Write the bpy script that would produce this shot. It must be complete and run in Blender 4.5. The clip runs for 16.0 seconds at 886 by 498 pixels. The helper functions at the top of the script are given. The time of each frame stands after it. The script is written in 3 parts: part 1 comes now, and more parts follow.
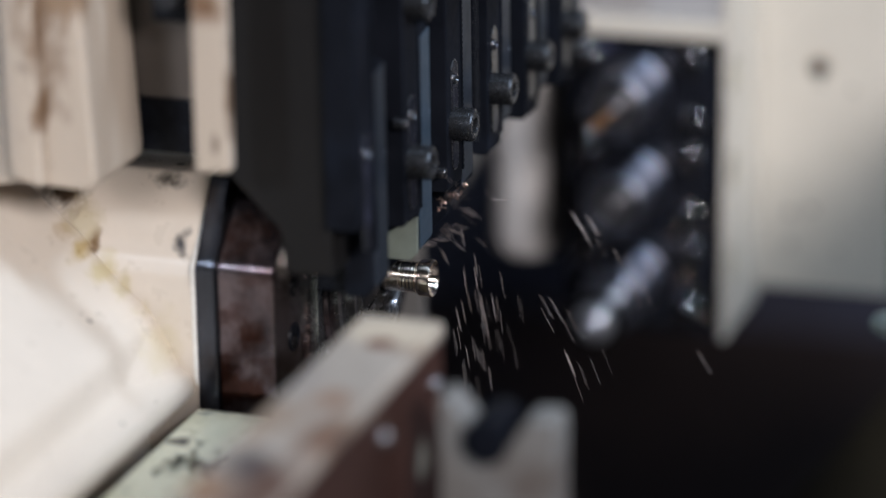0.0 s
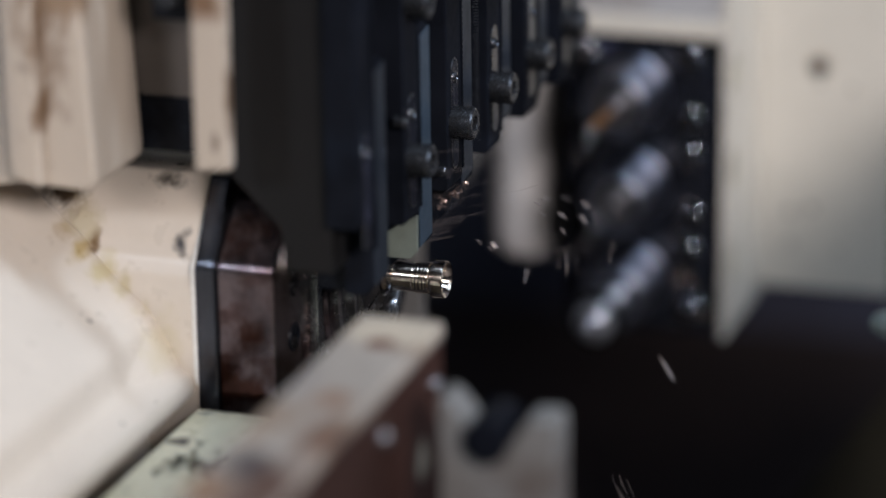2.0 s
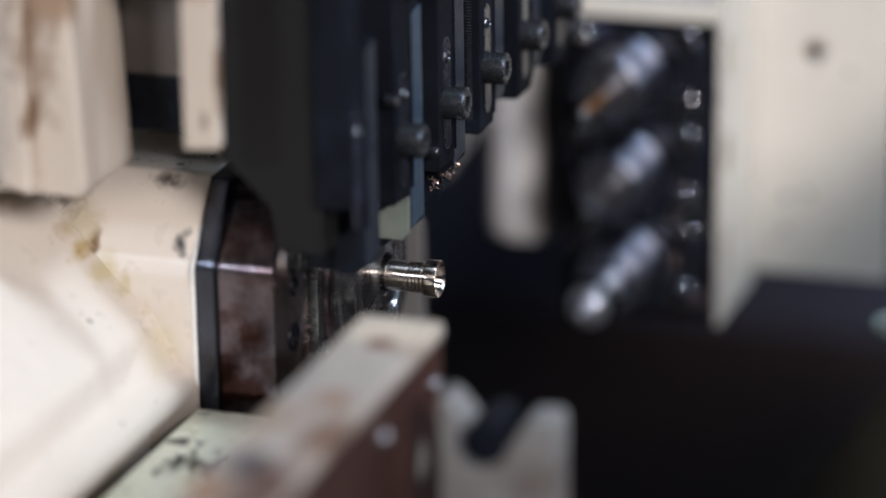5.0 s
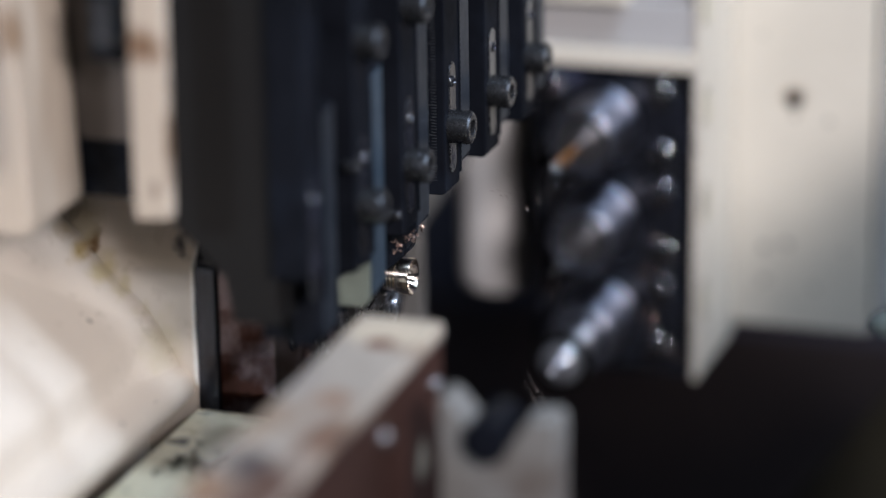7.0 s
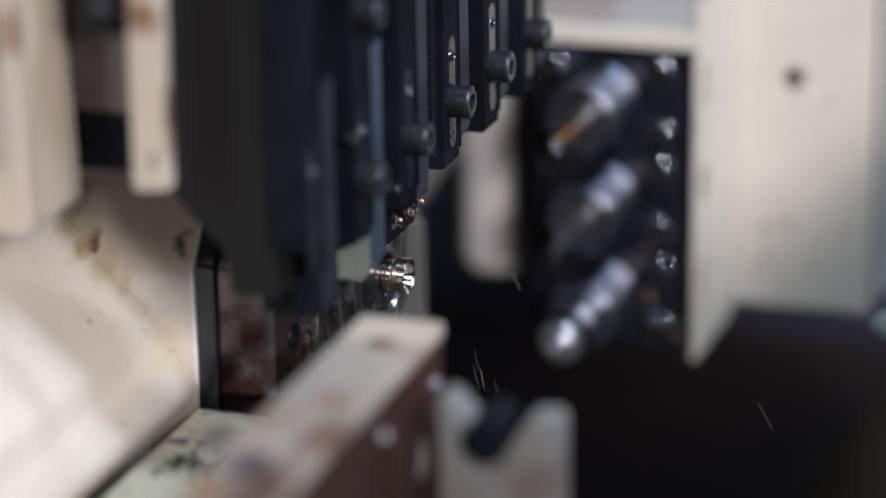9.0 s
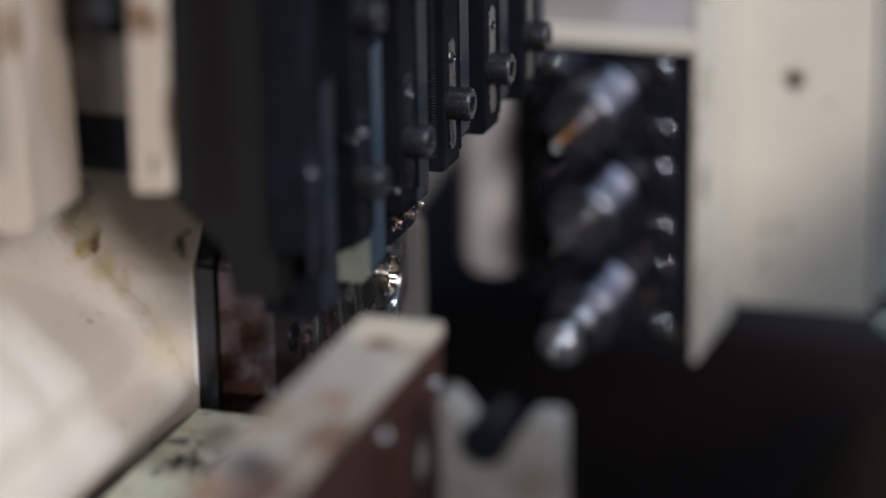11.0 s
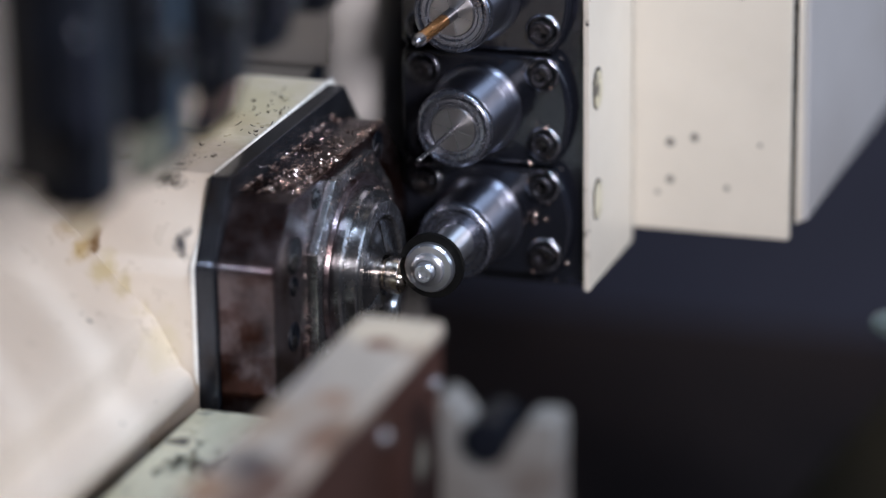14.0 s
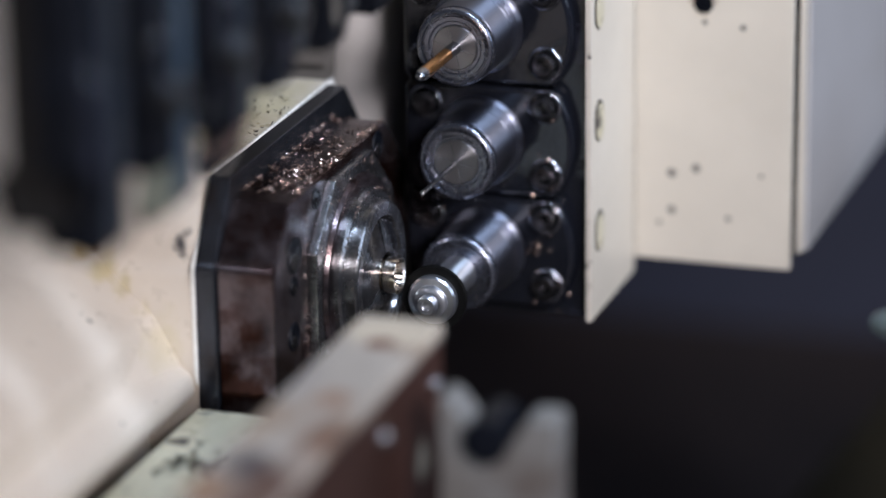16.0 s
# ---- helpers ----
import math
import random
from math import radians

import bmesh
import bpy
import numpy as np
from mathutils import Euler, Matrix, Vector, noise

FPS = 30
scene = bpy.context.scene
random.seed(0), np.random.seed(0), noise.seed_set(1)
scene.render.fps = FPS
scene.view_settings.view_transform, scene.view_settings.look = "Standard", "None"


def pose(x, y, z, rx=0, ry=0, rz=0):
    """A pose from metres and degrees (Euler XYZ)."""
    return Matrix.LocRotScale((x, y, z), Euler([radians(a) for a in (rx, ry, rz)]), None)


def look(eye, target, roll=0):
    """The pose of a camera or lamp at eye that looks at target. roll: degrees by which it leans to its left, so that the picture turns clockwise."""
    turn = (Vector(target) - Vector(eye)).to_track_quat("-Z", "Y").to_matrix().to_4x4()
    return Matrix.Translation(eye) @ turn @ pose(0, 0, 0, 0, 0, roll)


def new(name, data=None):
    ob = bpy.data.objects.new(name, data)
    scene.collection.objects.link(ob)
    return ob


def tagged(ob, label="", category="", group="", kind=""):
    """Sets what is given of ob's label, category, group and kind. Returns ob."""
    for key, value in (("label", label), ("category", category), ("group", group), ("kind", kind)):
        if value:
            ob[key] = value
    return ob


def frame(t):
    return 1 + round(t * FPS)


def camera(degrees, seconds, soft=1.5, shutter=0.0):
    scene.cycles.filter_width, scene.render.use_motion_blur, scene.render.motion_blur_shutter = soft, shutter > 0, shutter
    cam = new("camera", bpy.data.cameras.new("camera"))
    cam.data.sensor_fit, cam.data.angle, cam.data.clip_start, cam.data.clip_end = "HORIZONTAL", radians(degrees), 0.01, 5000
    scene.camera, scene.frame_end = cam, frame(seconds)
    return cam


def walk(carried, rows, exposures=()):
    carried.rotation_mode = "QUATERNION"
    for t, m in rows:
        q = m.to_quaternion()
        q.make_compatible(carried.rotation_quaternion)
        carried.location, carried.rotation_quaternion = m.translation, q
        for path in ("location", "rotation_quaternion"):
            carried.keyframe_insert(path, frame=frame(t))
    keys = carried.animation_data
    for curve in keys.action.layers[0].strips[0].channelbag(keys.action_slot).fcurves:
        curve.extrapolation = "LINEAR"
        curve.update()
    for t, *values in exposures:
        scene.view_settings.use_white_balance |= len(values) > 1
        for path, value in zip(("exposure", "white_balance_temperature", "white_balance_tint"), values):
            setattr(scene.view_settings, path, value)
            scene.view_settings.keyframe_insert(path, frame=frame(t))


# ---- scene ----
cam = camera(15.0, 16.0, soft=1.2, shutter=0.2)
EYE_M = Matrix(((0.94827424, -0.0893576, 0.30461646, 0.27745776),
                (0.3170704, 0.31365719, -0.89503382, -0.77225979),
                (-0.01556707, 0.94532237, 0.32576568, 0.28942021),
                (0.0, 0.0, 0.0, 1.0)))
cam.data.dof.use_dof = True
cam.data.dof.focus_distance = 0.862
cam.data.dof.aperture_fstop = 4.25
cam.data.dof.aperture_blades = 0
walk(cam, [(0.0, EYE_M), (16.0, EYE_M)], exposures=((0.0, -0.50, 6500, 10), (0.5, -0.69, 6550, 11), (3.0, -0.72, 6600, 11), (3.5, -0.55, 6550, 11), (4.2, -0.41, 6500, 11), (6.3, -0.33, 6460, 11), (9.2, -0.37, 6480, 11), (11.3, -0.75, 6700, 10),
                                                  (11.7, -0.75, 6700, 10), (12.1, -0.48, 6620, 10), (12.6, -0.43, 6350, 11), (14.0, -0.48, 6320, 12), (16.0, -0.50, 6320, 12)))

# ---- light: the work lamp of the machine and the hall's dim daylight ----
world = bpy.data.worlds.new("hall_light")
world.use_nodes = True
world.node_tree.nodes["Background"].inputs[0].default_value = (0.62, 0.76, 1.0, 1.0)
world.node_tree.nodes["Background"].inputs[1].default_value = 0.045
scene.world = world


def area_lamp(name, eye, target, size, size_y, power, colour):
    data = bpy.data.lights.new(name, "AREA")
    data.shape, data.size, data.size_y, data.energy, data.color = "RECTANGLE", size, size_y, power, colour
    ob = new(name, data)
    ob.matrix_world = look(eye, target)
    return ob


area_lamp("hall_lamp", (1.00, -1.15, 0.70), (0.0, 0.0, 0.0), 0.42, 0.28, 38.0, (1.0, 0.945, 0.955))
area_lamp("work_lamp", (0.36, -0.12, 0.74), (0.0, 0.06, 0.0), 0.05, 0.30, 8.0, (0.66, 0.81, 1.0))
# unseen bluish fill, added at the right to brighten rings and side cover
area_lamp("window_lamp", (0.89, 0.10, 0.34), (0.0, 0.0, 0.0), 0.5, 0.36, 3.0, (0.66, 0.80, 1.0))
area_lamp("door_lamp", (-0.36, -1.02, 0.50), (0.0, 0.0, 0.0), 0.13, 0.09, 4.6, (0.74, 0.85, 1.0))


# ---- materials ----
def mat(name, base, rough=0.5, metal=0.0, vary=0.15, scale=60.0, bump=0.1, spots=None, spot_scale=40.0, spot_at=0.66,
        spot_soft=0.06, patch=None, patch_scale=14.0, patch_at=0.55, rough_vary=0.12, stretch=(1, 1, 1), marks=(), spec=0.5, turned_on=""):
    """Base colour with cloudy variation, optional sharp spots and soft patches of stain, dirt or sheen, a fine bump."""
    m = bpy.data.materials.new(name)
    m.use_nodes = True
    nt = m.node_tree
    n, link = nt.nodes, nt.links
    bsdf = n["Principled BSDF"]
    bsdf.inputs["Metallic"].default_value = metal
    bsdf.inputs["Specular IOR Level"].default_value = spec
    if turned_on:
        # fine turning marks round the axis spread the gloss along it
        tan = n.new("ShaderNodeTangent")
        tan.direction_type, tan.axis = "RADIAL", turned_on
        link.new(tan.outputs["Tangent"], bsdf.inputs["Tangent"])
        bsdf.inputs["Anisotropic"].default_value = 0.93
        bsdf.inputs["Anisotropic Rotation"].default_value = 0.25
    tc = n.new("ShaderNodeTexCoord")
    mp = n.new("ShaderNodeMapping")
    mp.inputs["Scale"].default_value = stretch
    link.new(tc.outputs["Object"], mp.inputs["Vector"])

    def noise_node(sc, detail=5.0, rou=0.6):
        t = n.new("ShaderNodeTexNoise")
        t.inputs["Scale"].default_value, t.inputs["Detail"].default_value, t.inputs["Roughness"].default_value = sc, detail, rou
        link.new(mp.outputs["Vector"], t.inputs["Vector"])
        return t.outputs["Fac"]

    def ramp(src, lo, hi):
        r = n.new("ShaderNodeMapRange")
        r.inputs["From Min"].default_value, r.inputs["From Max"].default_value = lo, hi
        link.new(src, r.inputs["Value"])
        return r.outputs["Result"]

    def mix(fac, a, b):
        x = n.new("ShaderNodeMix")
        x.data_type = "RGBA"
        link.new(fac, x.inputs["Factor"])
        for v, s in ((a, x.inputs[6]), (b, x.inputs[7])):
            if isinstance(v, tuple):
                s.default_value = (*v, 1.0)
            else:
                link.new(v, s)
        return x.outputs[2]

    big, fine = noise_node(scale), noise_node(scale * 7.0, 3.0)
    lo = tuple(max(0.0, b * (1 - vary)) for b in base)
    hi = tuple(min(1.0, b * (1 + vary)) for b in base)
    col = mix(ramp(big, 0.3, 0.7), lo, hi)
    if patch:
        col = mix(ramp(noise_node(patch_scale, 6.0, 0.65), patch_at, patch_at + 0.18), col, patch)
    if spots:
        col = mix(ramp(noise_node(spot_scale, 2.0, 0.5), spot_at, spot_at + spot_soft), col, spots)
    for centre, radius, colour, ragged in marks:
        # a stain, paint chip or tone of its own shape: an ellipsoid in millimetres, ragged by noise
        sub = n.new("ShaderNodeVectorMath")
        sub.operation = "SUBTRACT"
        link.new(tc.outputs["Object"], sub.inputs[0])
        sub.inputs[1].default_value = [c * 0.001 for c in centre]
        div = n.new("ShaderNodeVectorMath")
        div.operation = "DIVIDE"
        link.new(sub.outputs[0], div.inputs[0])
        div.inputs[1].default_value = [r * 0.001 for r in radius]
        ln = n.new("ShaderNodeVectorMath")
        ln.operation = "LENGTH"
        link.new(div.outputs[0], ln.inputs[0])
        add = n.new("ShaderNodeMath")
        add.operation = "MULTIPLY_ADD"
        link.new(noise_node(260.0, 4.0), add.inputs[0])
        add.inputs[1].default_value = ragged
        link.new(ln.outputs["Value"], add.inputs[2])
        k = n.new("ShaderNodeMapRange")
        k.inputs["From Min"].default_value, k.inputs["From Max"].default_value = 1.0 + 0.5 * ragged, 0.6 + 0.3 * ragged
        link.new(add.outputs[0], k.inputs["Value"])
        col = mix(k.outputs["Result"], col, colour)
    link.new(col, bsdf.inputs["Base Color"])
    r = n.new("ShaderNodeMapRange")
    r.inputs["To Min"].default_value, r.inputs["To Max"].default_value = max(0.03, rough - rough_vary), min(1.0, rough + rough_vary)
    link.new(fine, r.inputs["Value"])
    link.new(r.outputs["Result"], bsdf.inputs["Roughness"])
    if bump:
        b = n.new("ShaderNodeBump")
        b.inputs["Strength"].default_value, b.inputs["Distance"].default_value = bump, 0.0004
        link.new(fine, b.inputs["Height"])
        link.new(b.outputs["Normal"], bsdf.inputs["Normal"])
    return m


CREAM = mat("cream_paint", (0.60, 0.53, 0.45), 0.31, vary=0.06, scale=25, bump=0.05, patch=(0.54, 0.45, 0.34), patch_scale=16, patch_at=0.60,
            spots=(0.06, 0.045, 0.03), spot_scale=150, spot_at=0.725, spot_soft=0.03,
            marks=(((-65.4, -53, 26.7), (3.4, 10, 5.6), (0.33, 0.22, 0.09), 1.3), ((-61.2, -53, 20.4), (2.7, 10, 5.6), (0.42, 0.31, 0.15), 1.3), ((-56.2, -53, 13.4), (3.4, 10, 6.4), (0.50, 0.42, 0.26), 1.3), ((-51.9, -53, 7.2), (3.4, 10, 6.4), (0.51, 0.44, 0.28), 1.3), ((-47.6, -53, 0.9), (3.4, 10, 6.4), (0.52, 0.45, 0.30), 1.3), ((-45.3, -53, -5.2), (2.7, 10, 5.6), (0.52, 0.46, 0.32), 1.3),
                   ((-71, -42, 29.5), (7, 8, 4.5), (0.045, 0.028, 0.015), 1.6), ((-65.5, -46, 25), (3.4, 5, 4.5), (0.09, 0.05, 0.022), 1.8), ((-60, -50, 20), (2.2, 5, 5), (0.16, 0.09, 0.035), 1.8),
                   ((-64, -47, 24), (6, 7, 8), (0.50, 0.43, 0.31), 1.4), ((-50.5, -53.5, 9.5), (1.6, 5, 6), (0.49, 0.42, 0.29), 1.2), ((-45, -53.5, 1.5), (1.5, 5, 6), (0.50, 0.43, 0.30), 1.2),
                   # the wide khaki mark puts the weaker light on the housing top into paint
                   ((-44, -38.5, 33.6), (6, 6, 3), (0.07, 0.06, 0.05), 2.6), ((-37, -49, 21.5), (2.6, 5, 3.6), (0.06, 0.058, 0.06), 2.4), ((-50, 12, 37), (34, 50, 3), (0.48, 0.42, 0.28), 1.0),
                   ((-36, -52, 22), (3.4, 5, 4), (0.05, 0.05, 0.055), 2.4), ((-47, -48, 38), (6, 12, 3), (0.06, 0.055, 0.05), 2.6), ((-76, -60, 25), (4, 8, 3), (0.22, 0.20, 0.18), 1.4),
                   ((-40, -57, -3), (5, 11, 11), (0.56, 0.49, 0.37), 1.6)))
# stained cream; its base is also darkened for the shade on the cover
CREAM_STAINED_SHADED = mat("cream_paint_stained_shaded", (0.44, 0.37, 0.30), 0.35, vary=0.06, scale=25, bump=0.06, patch=(0.30, 0.20, 0.12), patch_scale=22,
                    patch_at=0.62, spots=(0.07, 0.05, 0.03), spot_scale=130, spot_at=0.72, stretch=(1, 1, 0.45),
                    marks=(((-55.5, -82, 84), (7.5, 8, 30), (0.17, 0.11, 0.07), 2.6), ((-56.5, -82, 64), (2.2, 8, 7), (0.16, 0.10, 0.06), 1.9), ((-48, -82, 92), (9, 8, 8), (0.24, 0.16, 0.10), 1.6),
                           ((-9.2, -80, 70), (1.2, 8, 16), (0.10, 0.06, 0.035), 1.4), ((-14, -82, 92), (6, 8, 6), (0.16, 0.09, 0.05), 1.6)))
# cream made much darker: the shade on the guard sheet is in its colour
SHADED_CREAM = mat("shaded_cream_paint", (0.23, 0.205, 0.18), 0.45, vary=0.06, scale=25, bump=0.05, patch=(0.25, 0.22, 0.18), patch_scale=16)
CREAM_PANEL = mat("cream_sheet_paint", (0.60, 0.55, 0.47), 0.42, vary=0.05, scale=30, bump=0.12, patch=(0.50, 0.45, 0.32), patch_scale=9, patch_at=0.55,
                  spots=(0.10, 0.09, 0.07), spot_scale=115, spot_at=0.765, spot_soft=0.03,
                  marks=tuple(((x, 242.5, z), (r, 3, r), (0.13, 0.12, 0.11), 0.5) for x, z, r in ((50.9, -55.9, 1.7), (57.8, -54.1, 1.6), (51, -66.7, 1.5), (67.1, -68, 1.1), (47.4, -70.7, 1.0), (76.4, -54.8, 0.8), (70.7, -12.9, 1.2), (60, -12, 1.0)))
                  + (((59.6, 242.4, -5.5), (4.2, 3, 3.4), (0.22, 0.12, 0.06), 1.6),))
OLIVE = mat("oily_cream_paint", (0.55, 0.505, 0.37), 0.3, vary=0.10, scale=30, bump=0.08, patch=(0.44, 0.40, 0.26), patch_scale=25, patch_at=0.5,
            spots=(0.03, 0.03, 0.03), spot_scale=70, spot_at=0.62)
GREY_PANEL = mat("grey_sheet_paint", (0.40, 0.39, 0.39), 0.45, vary=0.05, scale=20, bump=0.06, patch=(0.33, 0.31, 0.28), patch_scale=9)
DULL = mat("dull_grey_metal", (0.125, 0.12, 0.115), 0.45, vary=0.12, scale=25, bump=0.06, patch=(0.10, 0.09, 0.07), patch_scale=14)
GREY_DARK = mat("grey_brown_paint", (0.125, 0.115, 0.108), 0.45, vary=0.10, scale=18, bump=0.05, patch=(0.16, 0.14, 0.12), patch_scale=12)
GREY_PAINT = mat("grey_paint", (0.56, 0.535, 0.52), 0.4, vary=0.08, scale=25, bump=0.05, patch=(0.38, 0.35, 0.30), patch_scale=12)
BLACK = mat("black_oxide_steel", (0.005, 0.006, 0.009), 0.28, 0.1, vary=0.5, scale=45, bump=0.06, patch=(0.009, 0.012, 0.019), patch_scale=30, spec=0.08)
BAR_BLACK = mat("oiled_black_bar", (0.0065, 0.0075, 0.0105), 0.45, 0.0, vary=0.5, scale=45, bump=0.06, patch=(0.010, 0.013, 0.020), patch_scale=30, spec=0.015)
SLATE = mat("matt_black_plate", (0.0085, 0.0080, 0.0080), 0.6, 0.0, vary=0.15, scale=20, bump=0.04, spec=0.15)
# two bluish tones that hold the tool holders' reflection in their colour
DIM_BLUE = mat("dim_blue_sheen_steel", (0.022, 0.028, 0.038), 0.40, 0.4, vary=0.25, scale=40, bump=0.05)
BLUE_SHEEN = mat("blue_sheen_steel", (0.050, 0.078, 0.110), 0.38, 0.5, vary=0.25, scale=40, bump=0.05)
RUSTY = mat("oiled_brown_steel", (0.115, 0.094, 0.101), 0.20, 0.85, vary=0.75, scale=80, bump=0.25, patch=(0.036, 0.013, 0.009), patch_scale=60, patch_at=0.42, rough_vary=0.16)
HOLDER = mat("dark_ground_steel", (0.23, 0.245, 0.305), 0.38, 1.0, vary=0.10, scale=50, bump=0.0, rough_vary=0.03, turned_on="Y")
NOSE = mat("oily_rim_steel", (0.20, 0.21, 0.255), 0.27, 0.95, vary=0.12, scale=60, bump=0.0, rough_vary=0.03)
BRIGHT = mat("polished_steel", (0.56, 0.58, 0.63), 0.30, 0.95, vary=0.08, scale=60, bump=0.0, rough_vary=0.03)
STEEL_DIM = mat("dull_collet_steel", (0.30, 0.29, 0.30), 0.34, 0.95, vary=0.15, scale=60, bump=0.0, turned_on="Y")
ZINC = mat("bright_zinc_steel", (0.50, 0.52, 0.57), 0.42, 0.95, vary=0.08, scale=90, bump=0.0, rough_vary=0.03, turned_on="Y")
# near white: the highlight along the housing edge is put into this colour
EDGE = mat("white_glint_edge", (0.76, 0.74, 0.70), 0.28, 0.0, vary=0.08, scale=90, bump=0.08)
STEEL = mat("ground_steel", (0.36, 0.37, 0.40), 0.24, 1.0, vary=0.15, scale=50, bump=0.05, rough_vary=0.08)
PLATE = mat("dark_plate_steel", (0.052, 0.056, 0.068), 0.20, 0.75, vary=0.4, scale=50, bump=0.1, patch=(0.035, 0.026, 0.022), patch_scale=45)
DARK_STEEL = mat("oiled_dark_steel", (0.30, 0.30, 0.31), 0.25, 0.95, vary=0.45, scale=60, bump=0.08, turned_on="X", patch=(0.06, 0.045, 0.035), patch_scale=50, patch_at=0.58)
CHIPPED = mat("chipped_cream_edge", (0.58, 0.53, 0.46), 0.4, vary=0.08, scale=60, bump=0.15, patch=(0.20, 0.17, 0.14), patch_scale=150, patch_at=0.60, spots=(0.03, 0.028, 0.026), spot_scale=260, spot_at=0.66)
DIRT = mat("dark_oily_dirt", (0.035, 0.026, 0.018), 0.4, vary=0.4, scale=300, bump=0.0)
# grey darkened to hold the shade that the vee plate stands in
VEE_SHADED = mat("shaded_grey_plate", (0.155, 0.152, 0.146), 0.5, vary=0.2, scale=25, bump=0.06, patch=(0.07, 0.05, 0.04), patch_scale=30, patch_at=0.5)
GLINT_DOME = mat("glint_dome_steel", (0.16, 0.16, 0.17), 0.45, 0.9, vary=0.2, scale=120)
JAW_STEEL = mat("dark_jaw_steel", (0.16, 0.16, 0.17), 0.25, 0.95, vary=0.3, scale=60, bump=0.05, turned_on="X")
BOLT_BLACK = mat("black_bolt_steel", (0.018, 0.019, 0.022), 0.3, 0.4, vary=0.3, scale=160, bump=0.1)
TICK = mat("pale_engraving", (0.045, 0.047, 0.052), 0.5, vary=0.2, scale=160, bump=0.0)
NOZZLE = mat("dark_nozzle_steel", (0.045, 0.047, 0.053), 0.25, 0.8, vary=0.3, scale=160, bump=0.1)
SCREW = mat("screw_steel", (0.10, 0.105, 0.115), 0.27, 0.9, vary=0.3, scale=160, bump=0.1)
BRASS = mat("bright_brass", (0.90, 0.80, 0.70), 0.20, 1.0, vary=0.08, scale=300, bump=0.04, rough_vary=0.05, turned_on="X")
CHIP = mat("brass_chip", (0.28, 0.235, 0.222), 0.40, 0.3, vary=0.3, scale=500, bump=0.0)
CARBIDE = mat("pale_coated_insert", (0.15, 0.17, 0.145), 0.4, 0.2, vary=0.2, scale=120, bump=0.1)
COPPER = mat("gold_coated_drill", (0.62, 0.30, 0.10), 0.22, 0.95, vary=0.15, scale=200, bump=0.03)
RUBBER = mat("black_saw_blade", (0.004, 0.004, 0.004), 0.5, 0.0, vary=0.3, scale=80, bump=0.05, spec=0.12)
# its bluish patches are reflected sheen put into the colour
FACE_BLACK = mat("wet_black_steel", (0.008, 0.009, 0.013), 0.10, 0.0, vary=0.4, scale=22, bump=0.22, patch=(0.042, 0.044, 0.072), patch_scale=25, patch_at=0.55, rough_vary=0.06)
WET_SCREW = mat("wet_screw_steel", (0.05, 0.048, 0.052), 0.10, 0.9, vary=0.6, scale=220, bump=0.9)
WET_RIM = mat("wet_dark_rim", (0.30, 0.30, 0.33), 0.06, 0.95, vary=0.8, scale=260, bump=0.3, rough_vary=0.03)
# cream panel far behind; its dim light is put into a dark olive colour
BROWN_PANEL = mat("dim_olive_panel", (0.022, 0.017, 0.008), 0.6, 0.0, vary=0.2, scale=20)
RECESS = mat("dark_brown_recess", (0.075, 0.062, 0.054), 0.5, 0.0, vary=0.2, scale=20)
DULL_CHIP = mat("dull_brass_chip", (0.42, 0.31, 0.27), 0.24, 0.8, vary=0.7, scale=400, bump=0.0)
BROWN_SIDE = mat("rust_brown_steel", (0.036, 0.0165, 0.013), 0.5, 0.0, spec=0.25, vary=0.4, scale=25, bump=0.15, patch=(0.03, 0.015, 0.012), patch_scale=18,
                 spots=(0.22, 0.16, 0.12), spot_scale=38, spot_at=0.70,
                 marks=(((47.3, -113, -1), (3, 4.5, 6), (0.30, 0.25, 0.19), 1.2), ((47.3, -128, -12), (3, 8, 5), (0.02, 0.02, 0.025), 1.4)))
RUST = mat("brown_rust", (0.135, 0.068, 0.046), 0.6, vary=0.3, scale=60, bump=0.1)
WORN_TOP = mat("worn_white_paint", (0.285, 0.25, 0.215), 0.5, spec=0.2, vary=0.16, scale=30, bump=0.1, patch=(0.20, 0.125, 0.08), patch_scale=34, patch_at=0.52,
               marks=(((38.5, -106, 26), (16, 12, 3), (0.45, 0.38, 0.295), 0.8), ((30, -140, 26), (3.5, 12, 3), (0.24, 0.21, 0.19), 1.6), ((40, -149, 26), (6, 7, 3), (0.20, 0.115, 0.075), 1.6),
                      ((29.5, -168, 26), (6, 12, 3), (0.26, 0.20, 0.15), 1.6), ((44.5, -170, 26), (5, 14, 3), (0.12, 0.065, 0.045), 1.4), ((35.5, -187, 26), (7, 9, 3), (0.022, 0.022, 0.032), 1.2),
                      ((30, -202, 26), (12, 9, 3), (0.20, 0.105, 0.055), 1.4), ((43, -200, 26), (8, 22, 3), (0.07, 0.035, 0.026), 1.2), ((40, -228, 26), (14, 18, 3), (0.05, 0.035, 0.03), 1.2),
                      ((38.4, -114, 26), (4.6, 4.2, 3), (0.14, 0.085, 0.06), 0.6)),
               spots=(0.10, 0.08, 0.07), spot_scale=34, spot_at=0.68)
WALL_DARK = mat("dark_enclosure", (0.023, 0.0245, 0.039), 0.55, 0.0, vary=0.3, scale=6, bump=0.05)
PAN_BROWN = mat("oily_brown_pan", (0.021, 0.0125, 0.0105), 0.6, 0.0, vary=0.5, scale=14, bump=0.2, patch=(0.008, 0.006, 0.005), patch_scale=9)
GLASSY = mat("grey_plastic", (0.07, 0.09, 0.09), 0.25, 0.0, vary=0.2, scale=60)


